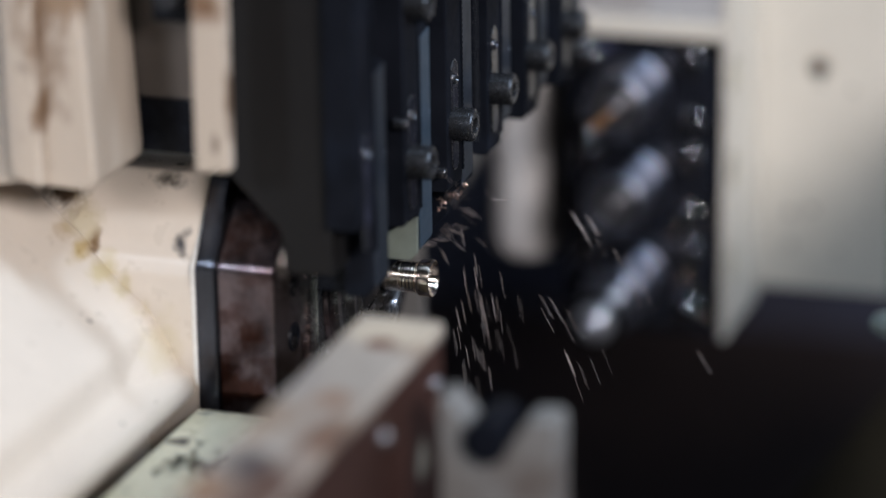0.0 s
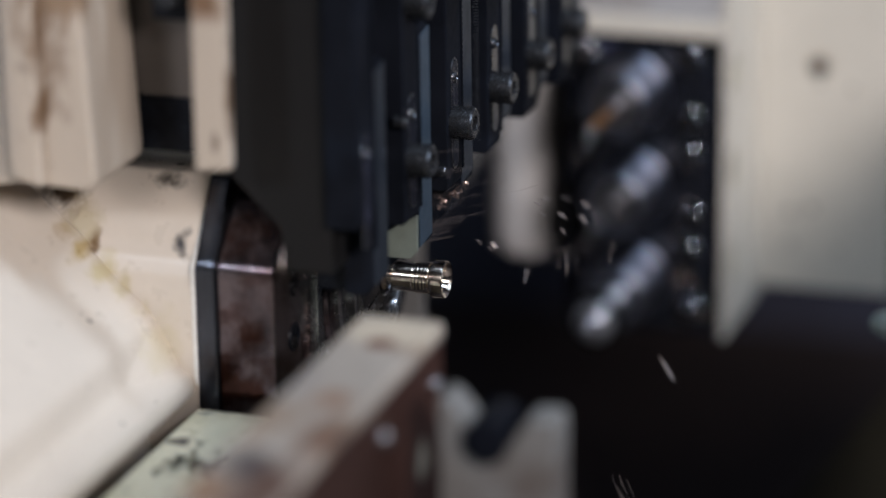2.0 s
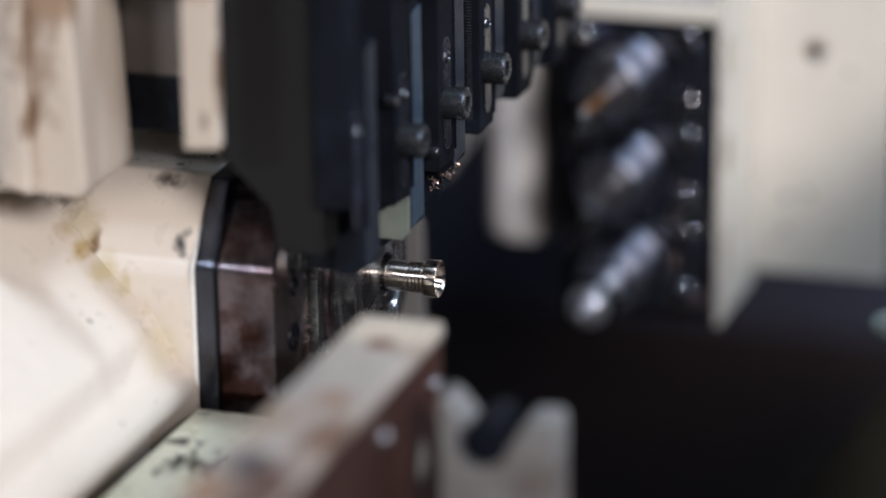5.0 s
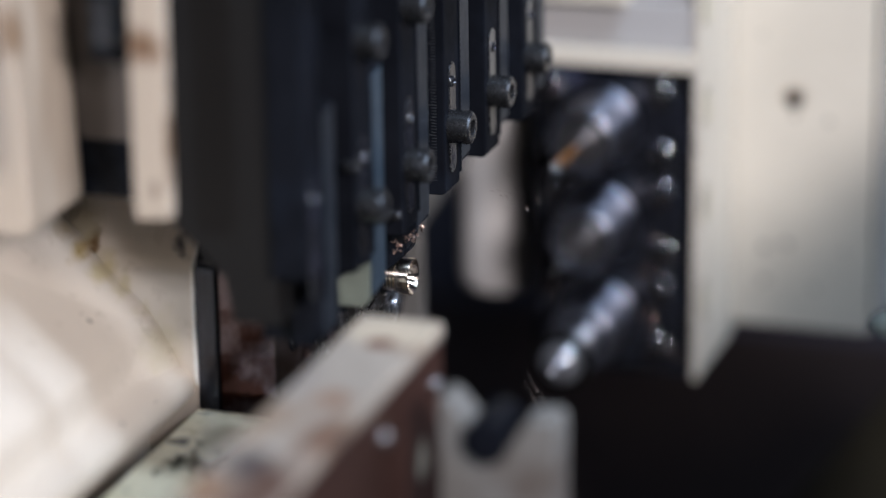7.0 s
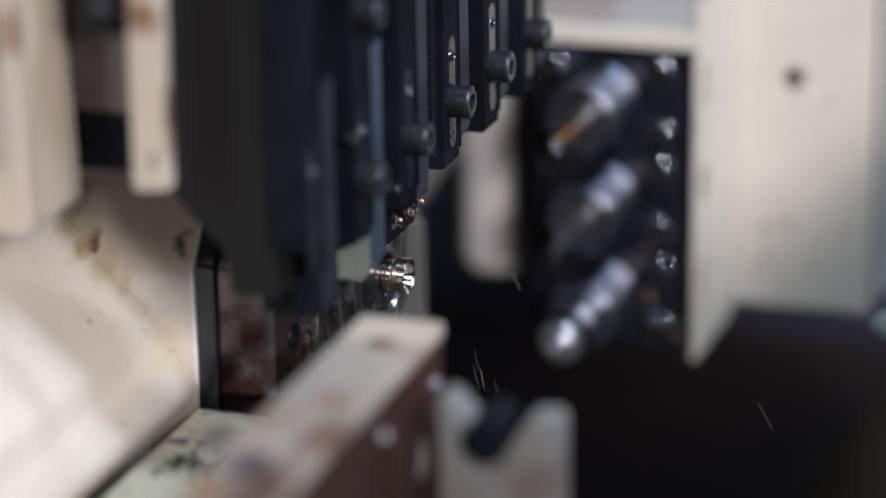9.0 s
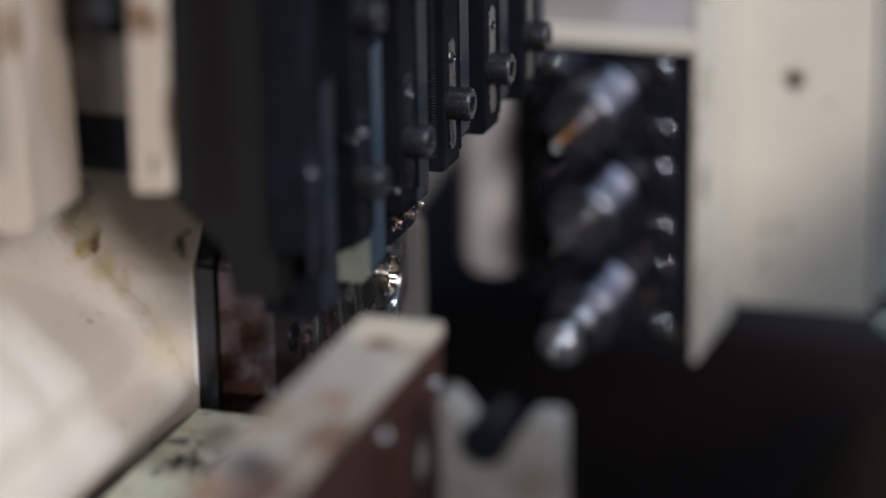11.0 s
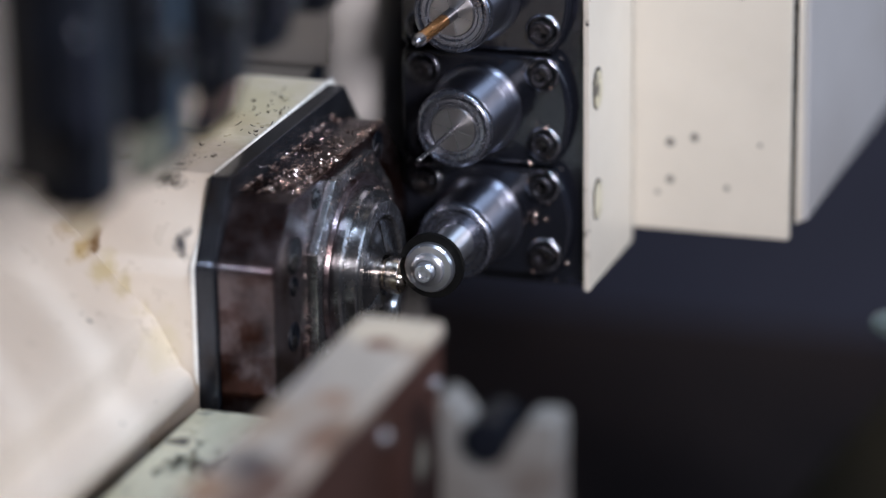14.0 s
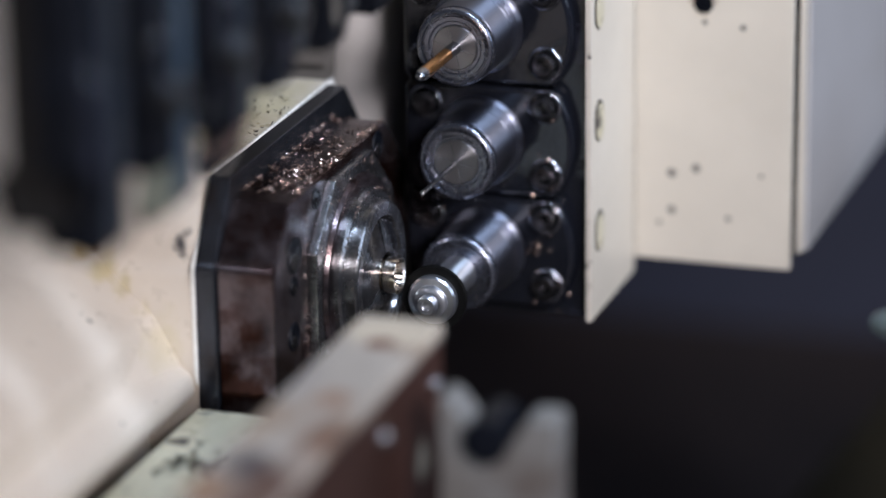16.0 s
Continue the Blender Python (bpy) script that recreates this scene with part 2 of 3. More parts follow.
# ---- mesh helpers: all in millimetres, X along the spindle, Y away, Z up ----
def box(x0, x1, y0, y1, z0, z1, bevel=0.0, seg=2, bm=None):
    b = bm or bmesh.new()
    vs = [b.verts.new((x, y, z)) for x in (x0, x1) for y in (y0, y1) for z in (z0, z1)]
    fs = [b.faces.new([vs[i] for i in q]) for q in ((0, 1, 3, 2), (4, 6, 7, 5), (0, 4, 5, 1), (2, 3, 7, 6), (0, 2, 6, 4), (1, 5, 7, 3))]
    if bevel:
        es = {e for f in fs for e in f.edges}
        bmesh.ops.bevel(b, geom=list(es), offset=bevel, segments=seg, affect="EDGES", profile=0.5)
    return b


def prism(points, axis, a0, a1, bevel=0.0, seg=2, skew=(0, 0)):
    """A closed outline, pulled along one axis from a0 to a1. Outline in (y, z), (x, z) or (x, y)."""
    b = bmesh.new()

    def at(p, a, k):
        u, v = p[0] + skew[0] * k, p[1] + skew[1] * k
        return {"x": (a, u, v), "y": (u, a, v), "z": (u, v, a)}[axis]
    lo = [b.verts.new(at(p, a0, 0)) for p in points]
    hi = [b.verts.new(at(p, a1, 1)) for p in points]
    b.faces.new(lo)
    b.faces.new(hi[::-1])
    for i in range(len(points)):
        j = (i + 1) % len(points)
        b.faces.new((lo[i], hi[i], hi[j], lo[j]))
    bmesh.ops.recalc_face_normals(b, faces=b.faces)
    if bevel:
        bmesh.ops.bevel(b, geom=list(b.edges), offset=bevel, segments=seg, affect="EDGES", profile=0.5)
    return b


def turned(profile, axis="x", n=64, ripple=0.0, centre=(0, 0, 0), rows=()):
    """A turned part: (along, radius) pairs round an axis; ripple knurls the rows named."""
    b = bmesh.new()
    rings = []
    for i, (a, r) in enumerate(profile):
        ring = []
        for k in range(n):
            w = 2 * math.pi * k / n
            rr = r - (ripple if (i in rows and k % 2) else 0.0)
            u, v = rr * math.cos(w), rr * math.sin(w)
            p = {"x": (a, u, v), "y": (u, a, v), "z": (u, v, a)}[axis]
            ring.append(b.verts.new((p[0] + centre[0], p[1] + centre[1], p[2] + centre[2])))
        rings.append(ring)
    for r0, r1 in zip(rings, rings[1:]):
        for k in range(n):
            b.faces.new((r0[k], r0[(k + 1) % n], r1[(k + 1) % n], r1[k]))
    b.faces.new(rings[0])
    b.faces.new(rings[-1])
    bmesh.ops.recalc_face_normals(b, faces=b.faces)
    return b


def move(b, dx=0, dy=0, dz=0):
    bmesh.ops.translate(b, verts=b.verts, vec=(dx, dy, dz))
    return b


def turn(b, axis, degrees, about=(0, 0, 0)):
    bmesh.ops.rotate(b, verts=b.verts, cent=about, matrix=Matrix.Rotation(radians(degrees), 3, axis))
    return b


def finish(name, b, smooth=35):
    bmesh.ops.scale(b, vec=(0.001, 0.001, 0.001), verts=b.verts)
    me = bpy.data.meshes.new(name)
    for f in b.faces:
        f.smooth = True
    for e in b.edges:
        if len(e.link_faces) == 2 and e.calc_face_angle(0) > radians(smooth):
            e.smooth = False
    b.to_mesh(me)
    b.free()
    return me


def part(name, b, material, parent=None, label="", smooth=35):
    me = b if isinstance(b, bpy.types.Mesh) else finish(name, b, smooth)
    if not me.materials:
        me.materials.append(material)
    ob = new(name, me)
    if len(me.polygons) < 4000:
        # broad faces stay flat in the shading; only the rounded edges turn
        w = ob.modifiers.new("weighted_normals", "WEIGHTED_NORMAL")
        w.keep_sharp = True
        w.weight = 100
    if parent:
        ob.parent = parent
    if label:
        tagged(ob, label)
    return ob


def thing(name, label, category, group="", kind=""):
    return tagged(new(name), label, category, group, kind)


# ---- enclosure ----
def enclosure():
    w = part("wall_back", box(-700, 900, 620, 640, -240, 900), WALL_DARK)
    tagged(w, "dark painted sheet back wall of the machine enclosure", "wall", kind="structure")
    w = part("wall_left", box(-720, -700, -420, 640, -240, 900), WALL_DARK)
    tagged(w, "dark painted sheet side wall of the machine enclosure", "wall", kind="structure")
    # kept low so that the added side fill reaches in over it
    w = part("wall_right", box(900, 920, -420, 640, -240, 60), WALL_DARK)
    tagged(w, "dark painted sheet end wall, kept low for the added side fill", "wall", kind="structure")
    # unseen wall, added to cast a soft shadow on the front cover
    w = part("wall_chute", box(165, 175, 0, 150, -240, 38, 1.0), WALL_DARK)
    tagged(w, "low unseen wall added to shade the tool unit's front cover", "wall", kind="structure")
    w = part("ceiling", box(-720, 920, -300, 640, 900, 920), WALL_DARK)
    tagged(w, "dark sheet roof of the machine enclosure", "ceiling", kind="structure")
    w = part("floor", box(-3000, 3000, -3000, 640, -260, -240), PAN_BROWN)
    tagged(w, "oily brown chip pan under the machine", "chip pan", kind="structure")


enclosure()


# ---- spindle housing and guide bushing ----
def spindle_housing():
    t = thing("spindle_housing", "cream painted cast spindle housing with oil stains and chips", "machine housing")
    outline = [(-37, 36), (47, 36.6), (60, 18), (60, -60), (-50, -60), (-53.5, -8), (-53.4, 9), (-52.9, 13.5), (-51.4, 17.6), (-49.0, 21.4), (-45.5, 25.6)]
    part("casting", prism(outline, "x", -260, -32, 0.9, 3), CREAM, t)
    wing = [(-46, -60), (-46, -19), (-35.2, -17), (-35.4, -10), (-43, 4), (-78, 34), (-150, 60), (-260, 66), (-260, -60)]
    part("wing", prism(wing, "y", -48, -330, 2.5, 3, skew=(-38, 0)), CREAM, t)
    lip = [(-33.1, -14.8), (-33.3, -13.0), (-34.0, -11.4), (-35.6, -10.2), (-39.3, -8.0), (-41.0, -6.4), (-41.8, -4.0), (-42.6, 0.6), (-43.4, 2.6), (-45.0, 4.2), (-47.5, 6.0), (-88, 36.6), (-160, 59.5), (-160, -19), (-36, -19), (-34.3, -18.0), (-33.4, -16.6)]
    part("lip", prism(lip, "y", -330, -49, 1.0, 3), CREAM, t)
    part("edge_strip", prism([(-36.2, 36.6), (47.2, 37.2), (60.4, 18.3), (60.4, -20), (-44, -18), (-51.5, -16.5), (-53.6, -13.5), (-54.0, -9), (-53.8, 16.9)], "x", -32.9, -31.9, 0.25, 1),
         EDGE, t, "edge of the housing face with its highlight put in the colour")
    return t


def cap_screw(parent, head=4.3, length=5.5, axis="x", sign=1, name="cap_screw", mesh=None, at=(0, 0, 0), material=None):
    """A socket head cap screw whose head points along +axis (sign 1) or against it."""
    if mesh is None:
        r, L = head, length
        prof = [(0, r * 0.97), (0.3, r), (L - 0.9, r), (L - 0.35, r * 0.95), (L, r * 0.84), (L, r * 0.52), (L - 0.25, r * 0.47), (L - 2.6, r * 0.46), (L - 3.0, 0.05)]
        b = turned([(a * sign, q) for a, q in prof], axis, 48, ripple=r * 0.035, rows=(1, 2))
        mesh = finish(name, b, 30)
    ob = part(name, mesh, material or SCREW, parent)
    ob.location = [c * 0.001 for c in at]
    return ob, mesh


def guide_bushing():
    t = thing("guide_bushing", "oily dark steel guide bushing with stepped rings and brass chips", "guide bushing")
    plate = [(-41, 36.6), (42, 37), (58, 19), (58, -24), (42, -42), (-36, -42), (-53.6, -26), (-53.6, 17)]

    def eased(points, at, size):
        """The outline with its corner at that index rounded over size millimetres on either side."""
        p, a, b = Vector(points[at]), Vector(points[at - 1]), Vector(points[(at + 1) % len(points)])
        p0, p1 = p + (a - p).normalized() * size, p + (b - p).normalized() * size
        arc = [tuple((1 - u) ** 2 * p0 + 2 * u * (1 - u) * p + u * u * p1) for u in [i / 6 for i in range(7)]]
        return list(points[:at]) + arc + list(points[at + 1:])
    plate = eased(plate, len(plate) - 1, 2.6)
    part("mounting_plate", prism(plate, "x", -31.85, -26.6, 0.6, 2), PLATE, t)
    drum = [(-40.2, 30.8), (31.5, 31.3), (46, 17), (46, -21), (32, -35), (-38, -35), (-52.2, -21), (-52.2, 17.0)]
    drum = eased(drum, len(drum) - 1, 3.0)
    body = part("drum", prism(drum, "x", -26.7, -11.4, 0.7, 2), RUSTY, t, "rust brown stained steel drum")
    for y, z, q in ((-38.0, 16.6, 4.6), (-39.0, 9.0, 2.4), (-40.0, -4.0, 3.6), (-22, 26.5, 2.6), (24, 27, 3.6)):
        hole = part("bolt_hole", turned([(-11.6, q + 0.3), (-11.1, q), (-11.1, q - 0.4), (-11.35, q - 0.5), (-11.3, 0.1)], "x", 28, centre=(0, y, z)), BLACK, body)
        part("screw_end", turned([(-11.4, q * 0.55), (-10.9, q * 0.5), (-10.8, q * 0.3), (-11.0, 0.1)], "x", 20, centre=(0, y - q * 0.1, z - q * 0.35)), WET_SCREW, hole)
    a, c = 29.0, 14.0
    octo = [(-a, c), (-c, a), (c, a), (a, c), (a, -c), (c, -a), (-c, -a), (-a, -c)]
    part("flange", prism(octo, "x", -11.6, -8.9, 0.6, 2), DARK_STEEL, t)
    part("ring", turned([(-9.6, 25.8), (-8.6, 26.0), (-7.6, 25.4), (-7.2, 24.4), (-7.2, 15)], "x", 96), RUSTY, t)
    part("clamp_ring", turned([(-8, 22.6), (-6.0, 22.6), (-5.3, 22.0), (-5.0, 21.4), (-5.0, 15)], "x", 96), DARK_STEEL, t)
    part("nut", turned([(-5.2, 19.6), (-2.7, 19.6), (-2.2, 19.2), (-2.0, 18.6), (-2.0, 15.4), (-2.4, 15.0), (-4.4, 14.6), (-4.6, 6)], "x", 96), DARK_STEEL, t)
    for k in range(3):
        b = bmesh.new()
        m, ri = 14, 5.3
        a0, a1 = math.radians(90 + 120 * k + 2.5), math.radians(90 + 120 * (k + 1) - 2.5)
        grid = []
        for i in range(m + 1):
            w = a0 + (a1 - a0) * i / m
            grid.append([b.verts.new((x, r * math.cos(w), r * math.sin(w))) for x, r in ((-6, 14.4), (-3.0, 14.4), (-2.6, 14.0), (-1.2, ri + 1.2), (-1.0, ri + 0.4), (-1.4, ri), (-6, ri))])
        for g0, g1 in zip(grid, grid[1:]):
            for i in range(6):
                b.faces.new((g0[i], g0[i + 1], g1[i + 1], g1[i]))
        b.faces.new(grid[0])
        b.faces.new(grid[-1])
        bmesh.ops.recalc_face_normals(b, faces=b.faces)
        part("collet_jaw", b, JAW_STEEL, t)
    for k in range(4):
        w = math.radians(38 + 90 * k)
        part("set_screw", turned([(-9.5, 1.6), (-9.1, 1.5), (-9.1, 0.9), (-9.3, 0.1)], "x", 20, centre=(0, 27.4 * math.cos(w), 27.4 * math.sin(w))), SCREW, t)
    return t


spindle_housing()
guide_bushing()


def chip_mesh(length, width, curl, thick, seed):
    """A curled sliver along X."""
    rnd = random.Random(seed)
    b = bmesh.new()
    rows = []
    n = 7
    for i in range(n + 1):
        s = i / n
        w = curl * (s - 0.5)
        r = length / max(abs(curl), 1e-3)
        x, z = r * math.sin(w), r * (1 - math.cos(w))
        half = width * 0.5 * (0.35 + 0.65 * math.sin(math.pi * min(1, max(0, 0.08 + 0.84 * s)))) * rnd.uniform(0.75, 1.2)
        tw = rnd.uniform(-0.3, 0.3)
        rows.append([b.verts.new((x, sy * half * math.cos(tw), z + sy * half * math.sin(tw) + sz * thick)) for sy, sz in ((-1, 0), (1, 0), (1, 1), (-1, 1))])
    for r0, r1 in zip(rows, rows[1:]):
        for k in range(4):
            b.faces.new((r0[k], r0[(k + 1) % 4], r1[(k + 1) % 4], r1[k]))
    b.faces.new(rows[0])
    b.faces.new(rows[-1][::-1])
    bmesh.ops.recalc_face_normals(b, faces=b.faces)
    return b


def scatter(name, count, place, size, material, seed, label):
    """Loose chips at random places, joined in one object."""
    rnd = random.Random(seed)
    out = bmesh.new()
    tmp = bpy.data.meshes.new("tmp")
    for i in range(count):
        L = rnd.uniform(*size)
        b = chip_mesh(L, L * rnd.uniform(0.16, 0.4), rnd.uniform(0.4, 3.4), 0.12, seed * 1000 + i)
        p, up = place(rnd)
        m = Matrix.Translation(p) @ Matrix.Rotation(rnd.uniform(0, 6.3), 4, "Z") @ Matrix.Rotation(rnd.uniform(-0.7, 0.7), 4, "X") @ Matrix.Rotation(rnd.uniform(-0.6, 0.6), 4, "Y")
        bmesh.ops.transform(b, matrix=m, verts=b.verts)
        b.to_mesh(tmp)
        b.free()
        out.from_mesh(tmp)
    bpy.data.meshes.remove(tmp)
    ob = part(name, out, material)
    return tagged(ob, label, "swarf", kind="stuff")


def swarf_on_bushing():
    def top(r):
        x = r.choice((r.uniform(-25, -12.6), r.gauss(-12.6, 0.6), r.gauss(-12.8, 0.7), r.gauss(-25.9, 0.3), r.gauss(-19, 1.6), r.gauss(-17, 1.2)))
        y = r.gauss(-18, 8) if x < -16 and x > -22 and r.random() < 0.6 else r.uniform(-34, 31)
        return (x, max(-35, min(31, y)), 31.1 + r.uniform(0, 0.5)), 1

    def face(r):
        w = r.uniform(0.5, 2.9)
        q = r.choice((26.4, 28.5, 30.0, 22.0))
        return (-9.0 if q > 26 else -5.0, q * math.cos(w), q * math.sin(w)), 1
    scatter("swarf", 230, top, (0.4, 1.9), DULL_CHIP, 3, "fine brass swarf lying on the dark bushing drum")
    scatter("swarf", 70, top, (1.4, 3.4), DULL_CHIP, 13, "larger brass slivers lying on the dark bushing drum")
    scatter("swarf", 90, face, (0.5, 1.4), DULL_CHIP, 4, "fine brass swarf stuck to the bushing rings")

    def edge(r):
        z = r.uniform(-14, 26)
        return (-11.2 + r.uniform(-0.2, 0.4), -31.6 + r.gauss(0, 0.35) + 0.3 * max(0, z - 14), z), 1
    scatter("swarf", 70, edge, (0.5, 1.3), DULL_CHIP, 5, "line of brass swarf along the drum edge")

    def crumbs(r):
        return (r.choice((r.uniform(-70, -34), r.gauss(-38, 3))), r.choice((r.uniform(-34, 40), r.gauss(12, 12))), 37.0), 1
    scatter("dirt_specks", 60, crumbs, (0.4, 2.2), DIRT, 6, "dark oily specks lying on the spindle housing")


swarf_on_bushing()


# ---- the brass workpiece; its tip is its origin ----
def workpiece():
    t = thing("brass_workpiece", "bright turned brass fitting with flared mouth and fine threads", "workpiece")
    prof = [(-60, 4.0), (-16.6, 4.0), (-16.3, 2.6), (-14.4, 2.6), (-14.1, 3.6), (-13.7, 3.95), (-8.6, 3.95), (-8.4, 3.8), (-8.2, 4.1)]
    x = -8.0
    while x < -4.9:
        prof += [(x, 4.15), (x + 0.25, 4.06), (x + 0.5, 4.06), (x + 0.7, 4.15)]
        x += 0.95
    prof += [(-4.3, 4.1), (-4.2, 3.6), (-3.8, 3.6), (-3.6, 4.5), (-3.3, 4.8), (-3.0, 4.88), (-0.4, 4.95), (-0.1, 4.85), (0.0, 4.65), (-0.1, 4.4), (-1.0, 3.7), (-2.6, 3.0), (-6.0, 2.6), (-6.2, 0.1)]
    part("turned_body", turned(prof, "x", 72), BRASS, t)
    return t


WORK = workpiece()
for ob in WORK.children:
    ob.modifiers.clear()


# ---- the gang tool post ----
def clamp_bar(parent, y, z0):
    """One black clamping bar with a chamfered foot; the tool holder stands behind it."""
    return part("clamp_bar", prism([(7.1, z0), (14.6, z0), (15.5, z0 + 0.8), (15.5, 190), (7.1, 190)], "y", y - 5.2, y + 6.6, 0.5, 2), BAR_BLACK, parent)


def gang_tool_post():
    t = thing("gang_tool_post", "black steel gang tool post with clamp bars and cap screws", "tool post")
    part("rear_plate", box(-10, 6.6, -30, 150, 52, 190, 0.8), BLACK, t)
    # matt front plate with a sloping lower corner
    part("front_plate", prism([(-17.5, 190), (-17.5, 44), (-5.6, 32.2), (-3.7, 21.5), (8.0, 21.5), (9.0, 190)], "y", -62, -46, 0.8, 2), SLATE, t)
    mesh = None
    for k in range(-1, 5):
        y = -25.8 + 33.4 * k
        z0 = {-1: 34.0, 0: 24.5}.get(k, 23.0)
        bar = clamp_bar(t, y, z0)
        for z in (40.2, 80.6, 121.0) if k >= 0 else ():
            ob, mesh = cap_screw(bar, 4.3, 5.9, mesh=mesh, at=(15.4, y, z))
        # long clamping slot with a bright worn rim, the screw runs in it
        ring = [(math.cos(w), (12.0 if math.sin(w) >= 0 else -12.0), math.sin(w)) for w in [2 * math.pi * (i + 0.5) / 20 for i in range(20)]]
        rim = part("slot_rim", prism([(y + 0.6 + 2.7 * c, 42.4 + e + 2.7 * q) for c, e, q in ring], "x", 15.3, 15.75, 0.12, 1), SCREW, bar)
        part("slot", prism([(y + 0.6 + 2.2 * c, 42.4 + e + 2.2 * q) for c, e, q in ring], "x", 15.4, 15.82), FACE_BLACK if k < 3 else DULL, rim)
        part("grub_screw", turned([(15.6, 1.5), (16.3, 1.4), (16.5, 0.8), (16.0, 0.1)], "x", 16, centre=(0, y + 0.4, 52.0)), STEEL, bar)
        # engraved height scale on the side of the bar
        if k == 2:
            ticks = bmesh.new()
            for i in range(80):
                box(11.2 if i % 5 == 0 else 12.0, 13.3, y - 5.26, y - 5.1, 27.0 + 0.8 * i, 27.12 + 0.8 * i, bm=ticks)
            part("height_scale", ticks, TICK, bar, "fine pale engraved scale marks")
        # serrated packing strip behind each bar
        teeth = [(y + 6.5, 26)] + [(y + (7.5 if i % 2 else 6.9), 26 + 0.75 * i) for i in range(90)] + [(y + 6.5, 93)]
        strip = prism(teeth, "x", 13.5, 15.8)
        part("serrated_strip", strip, BAR_BLACK, bar)
        low = {-1: 13.0, 0: 12.0, 1: 18.5}.get(k, 25.0)
        top = 71.0 if k < 1 else 120.0
        shank = part("tool_shank", prism([(6.8, low), (11.9, low), (14.4, low + 2.4), (14.4, top - 1.4), (13.0, top), (6.8, top)], "y", y + 8.0, y + 18.0, 0.35, 2), BAR_BLACK, t)
        # thin plate added on the black shank to carry its bluish reflection
        part("blued_side", prism([(y + 8.4, low + 2.6), (y + 17.6, low + 3.6), (y + 17.6, top - 1.0), (y + 8.4, top - 2.4)], "x", 14.3, 14.7, 0.12, 1), BLUE_SHEEN if k == 0 else DIM_BLUE, shank,
             "side of the tool holder, blue-grey reflection put in its colour")
        if k == 0:
            part("insert", prism([(6.0, 11.6), (12.4, 11.6), (14.3, 13.8), (14.4, 23.4), (6.0, 18.6)], "y", y + 7.0, y + 7.9, 0.2, 1), CARBIDE, shank, "pale green-grey coated cutting insert")
        if k in (0, 1):
            part("tool_tip", prism([(1.0, 5.6), (3.0, 5.2), (7.0, 9.0), (9.5, 20.0), (3.5, 20.0), (0.8, 9.0)], "y", y + 18.2, y + 28.0, 0.3, 1), BLACK, t)
    for z, y, x in ((62, -42, 7), (32, -42, 7), (92, -42, 7), (52, -33, 14), (30, -2, 13.2)):
        part("coolant_nozzle", turned([(0, 1.5), (2.6, 1.5), (3.3, 1.1), (3.3, 0.6), (1, 0.5)], "x", 24, centre=(x, y, z)), NOZZLE, t)
    part("nozzle_block", box(-3, 6.6, -45.5, -34, 11.6, 190, 0.6), BLACK, t)
    nest = bmesh.new()
    rnd = random.Random(9)
    tmp = bpy.data.meshes.new("tmp")
    for i in range(34):
        b = chip_mesh(rnd.uniform(1.2, 3.2), rnd.uniform(0.4, 0.9), rnd.uniform(1, 4), 0.1, 50 + i)
        s = rnd.random()
        p = (7.4 + s * 5.6 + rnd.gauss(0, 0.7), 17.0 + s * 6.0 + rnd.gauss(0, 1.2), 14.6 + s * 4.6 + rnd.gauss(0, 1.1))
        bmesh.ops.transform(b, matrix=Matrix.Translation(p) @ Euler([rnd.uniform(0, 6) for _ in "abc"]).to_matrix().to_4x4(), verts=b.verts)
        b.to_mesh(tmp)
        b.free()
        nest.from_mesh(tmp)
    bpy.data.meshes.remove(tmp)
    part("chip_nest", nest, DULL_CHIP, t, "tangle of brass chips caught at the tool tip")
    return t


def slide_cover():
    t = thing("slide_cover", "cream painted slide cover with brown oil stains", "machine cover")
    part("cover_box", prism([(-190, 39), (-76, 41), (-70, 43.5), (-64, 44.6), (-58, 44.4), (-47, 44), (-44.4, 45), (-43.8, 47), (-46.4, 100), (-50, 190), (-190, 190)], "y", -82, -53, 1.2, 3), CREAM_STAINED_SHADED, t)
    part("bead", prism([(-64, 48), (-56.5, 45), (-56.5, 190), (-64, 190)], "y", -86, -81, 1.0, 3), CREAM_STAINED_SHADED, t)
    return t


def post_guard():
    t = thing("post_guard", "cream painted strap with brown stains beside a dark bolted recess", "guard")
    part("strap", prism([(-18.4, 51.5), (-9.6, 52.3), (-9.6, 190), (-17.0, 190)], "y", -82, -78, 0.8, 3), CREAM_STAINED_SHADED, t)
    part("recess_plate", box(-48, -12, -52.8, -49, 60, 190, 0.5), RECESS, t)
    part("recess_foot", box(-48, -12, -52.9, -49, 46, 59.8, 0.5), BLACK, t)
    part("recess_block", box(-33, -19, -70, -53, 84, 190, 1.0), BLACK, t)
    for z in (92, 98):
        part("bolt", turned([(-75, 3.2), (-71, 3.4), (-70, 3.4)], "y", 20, centre=(-27, 0, z)), BOLT_BLACK, t)
    return t


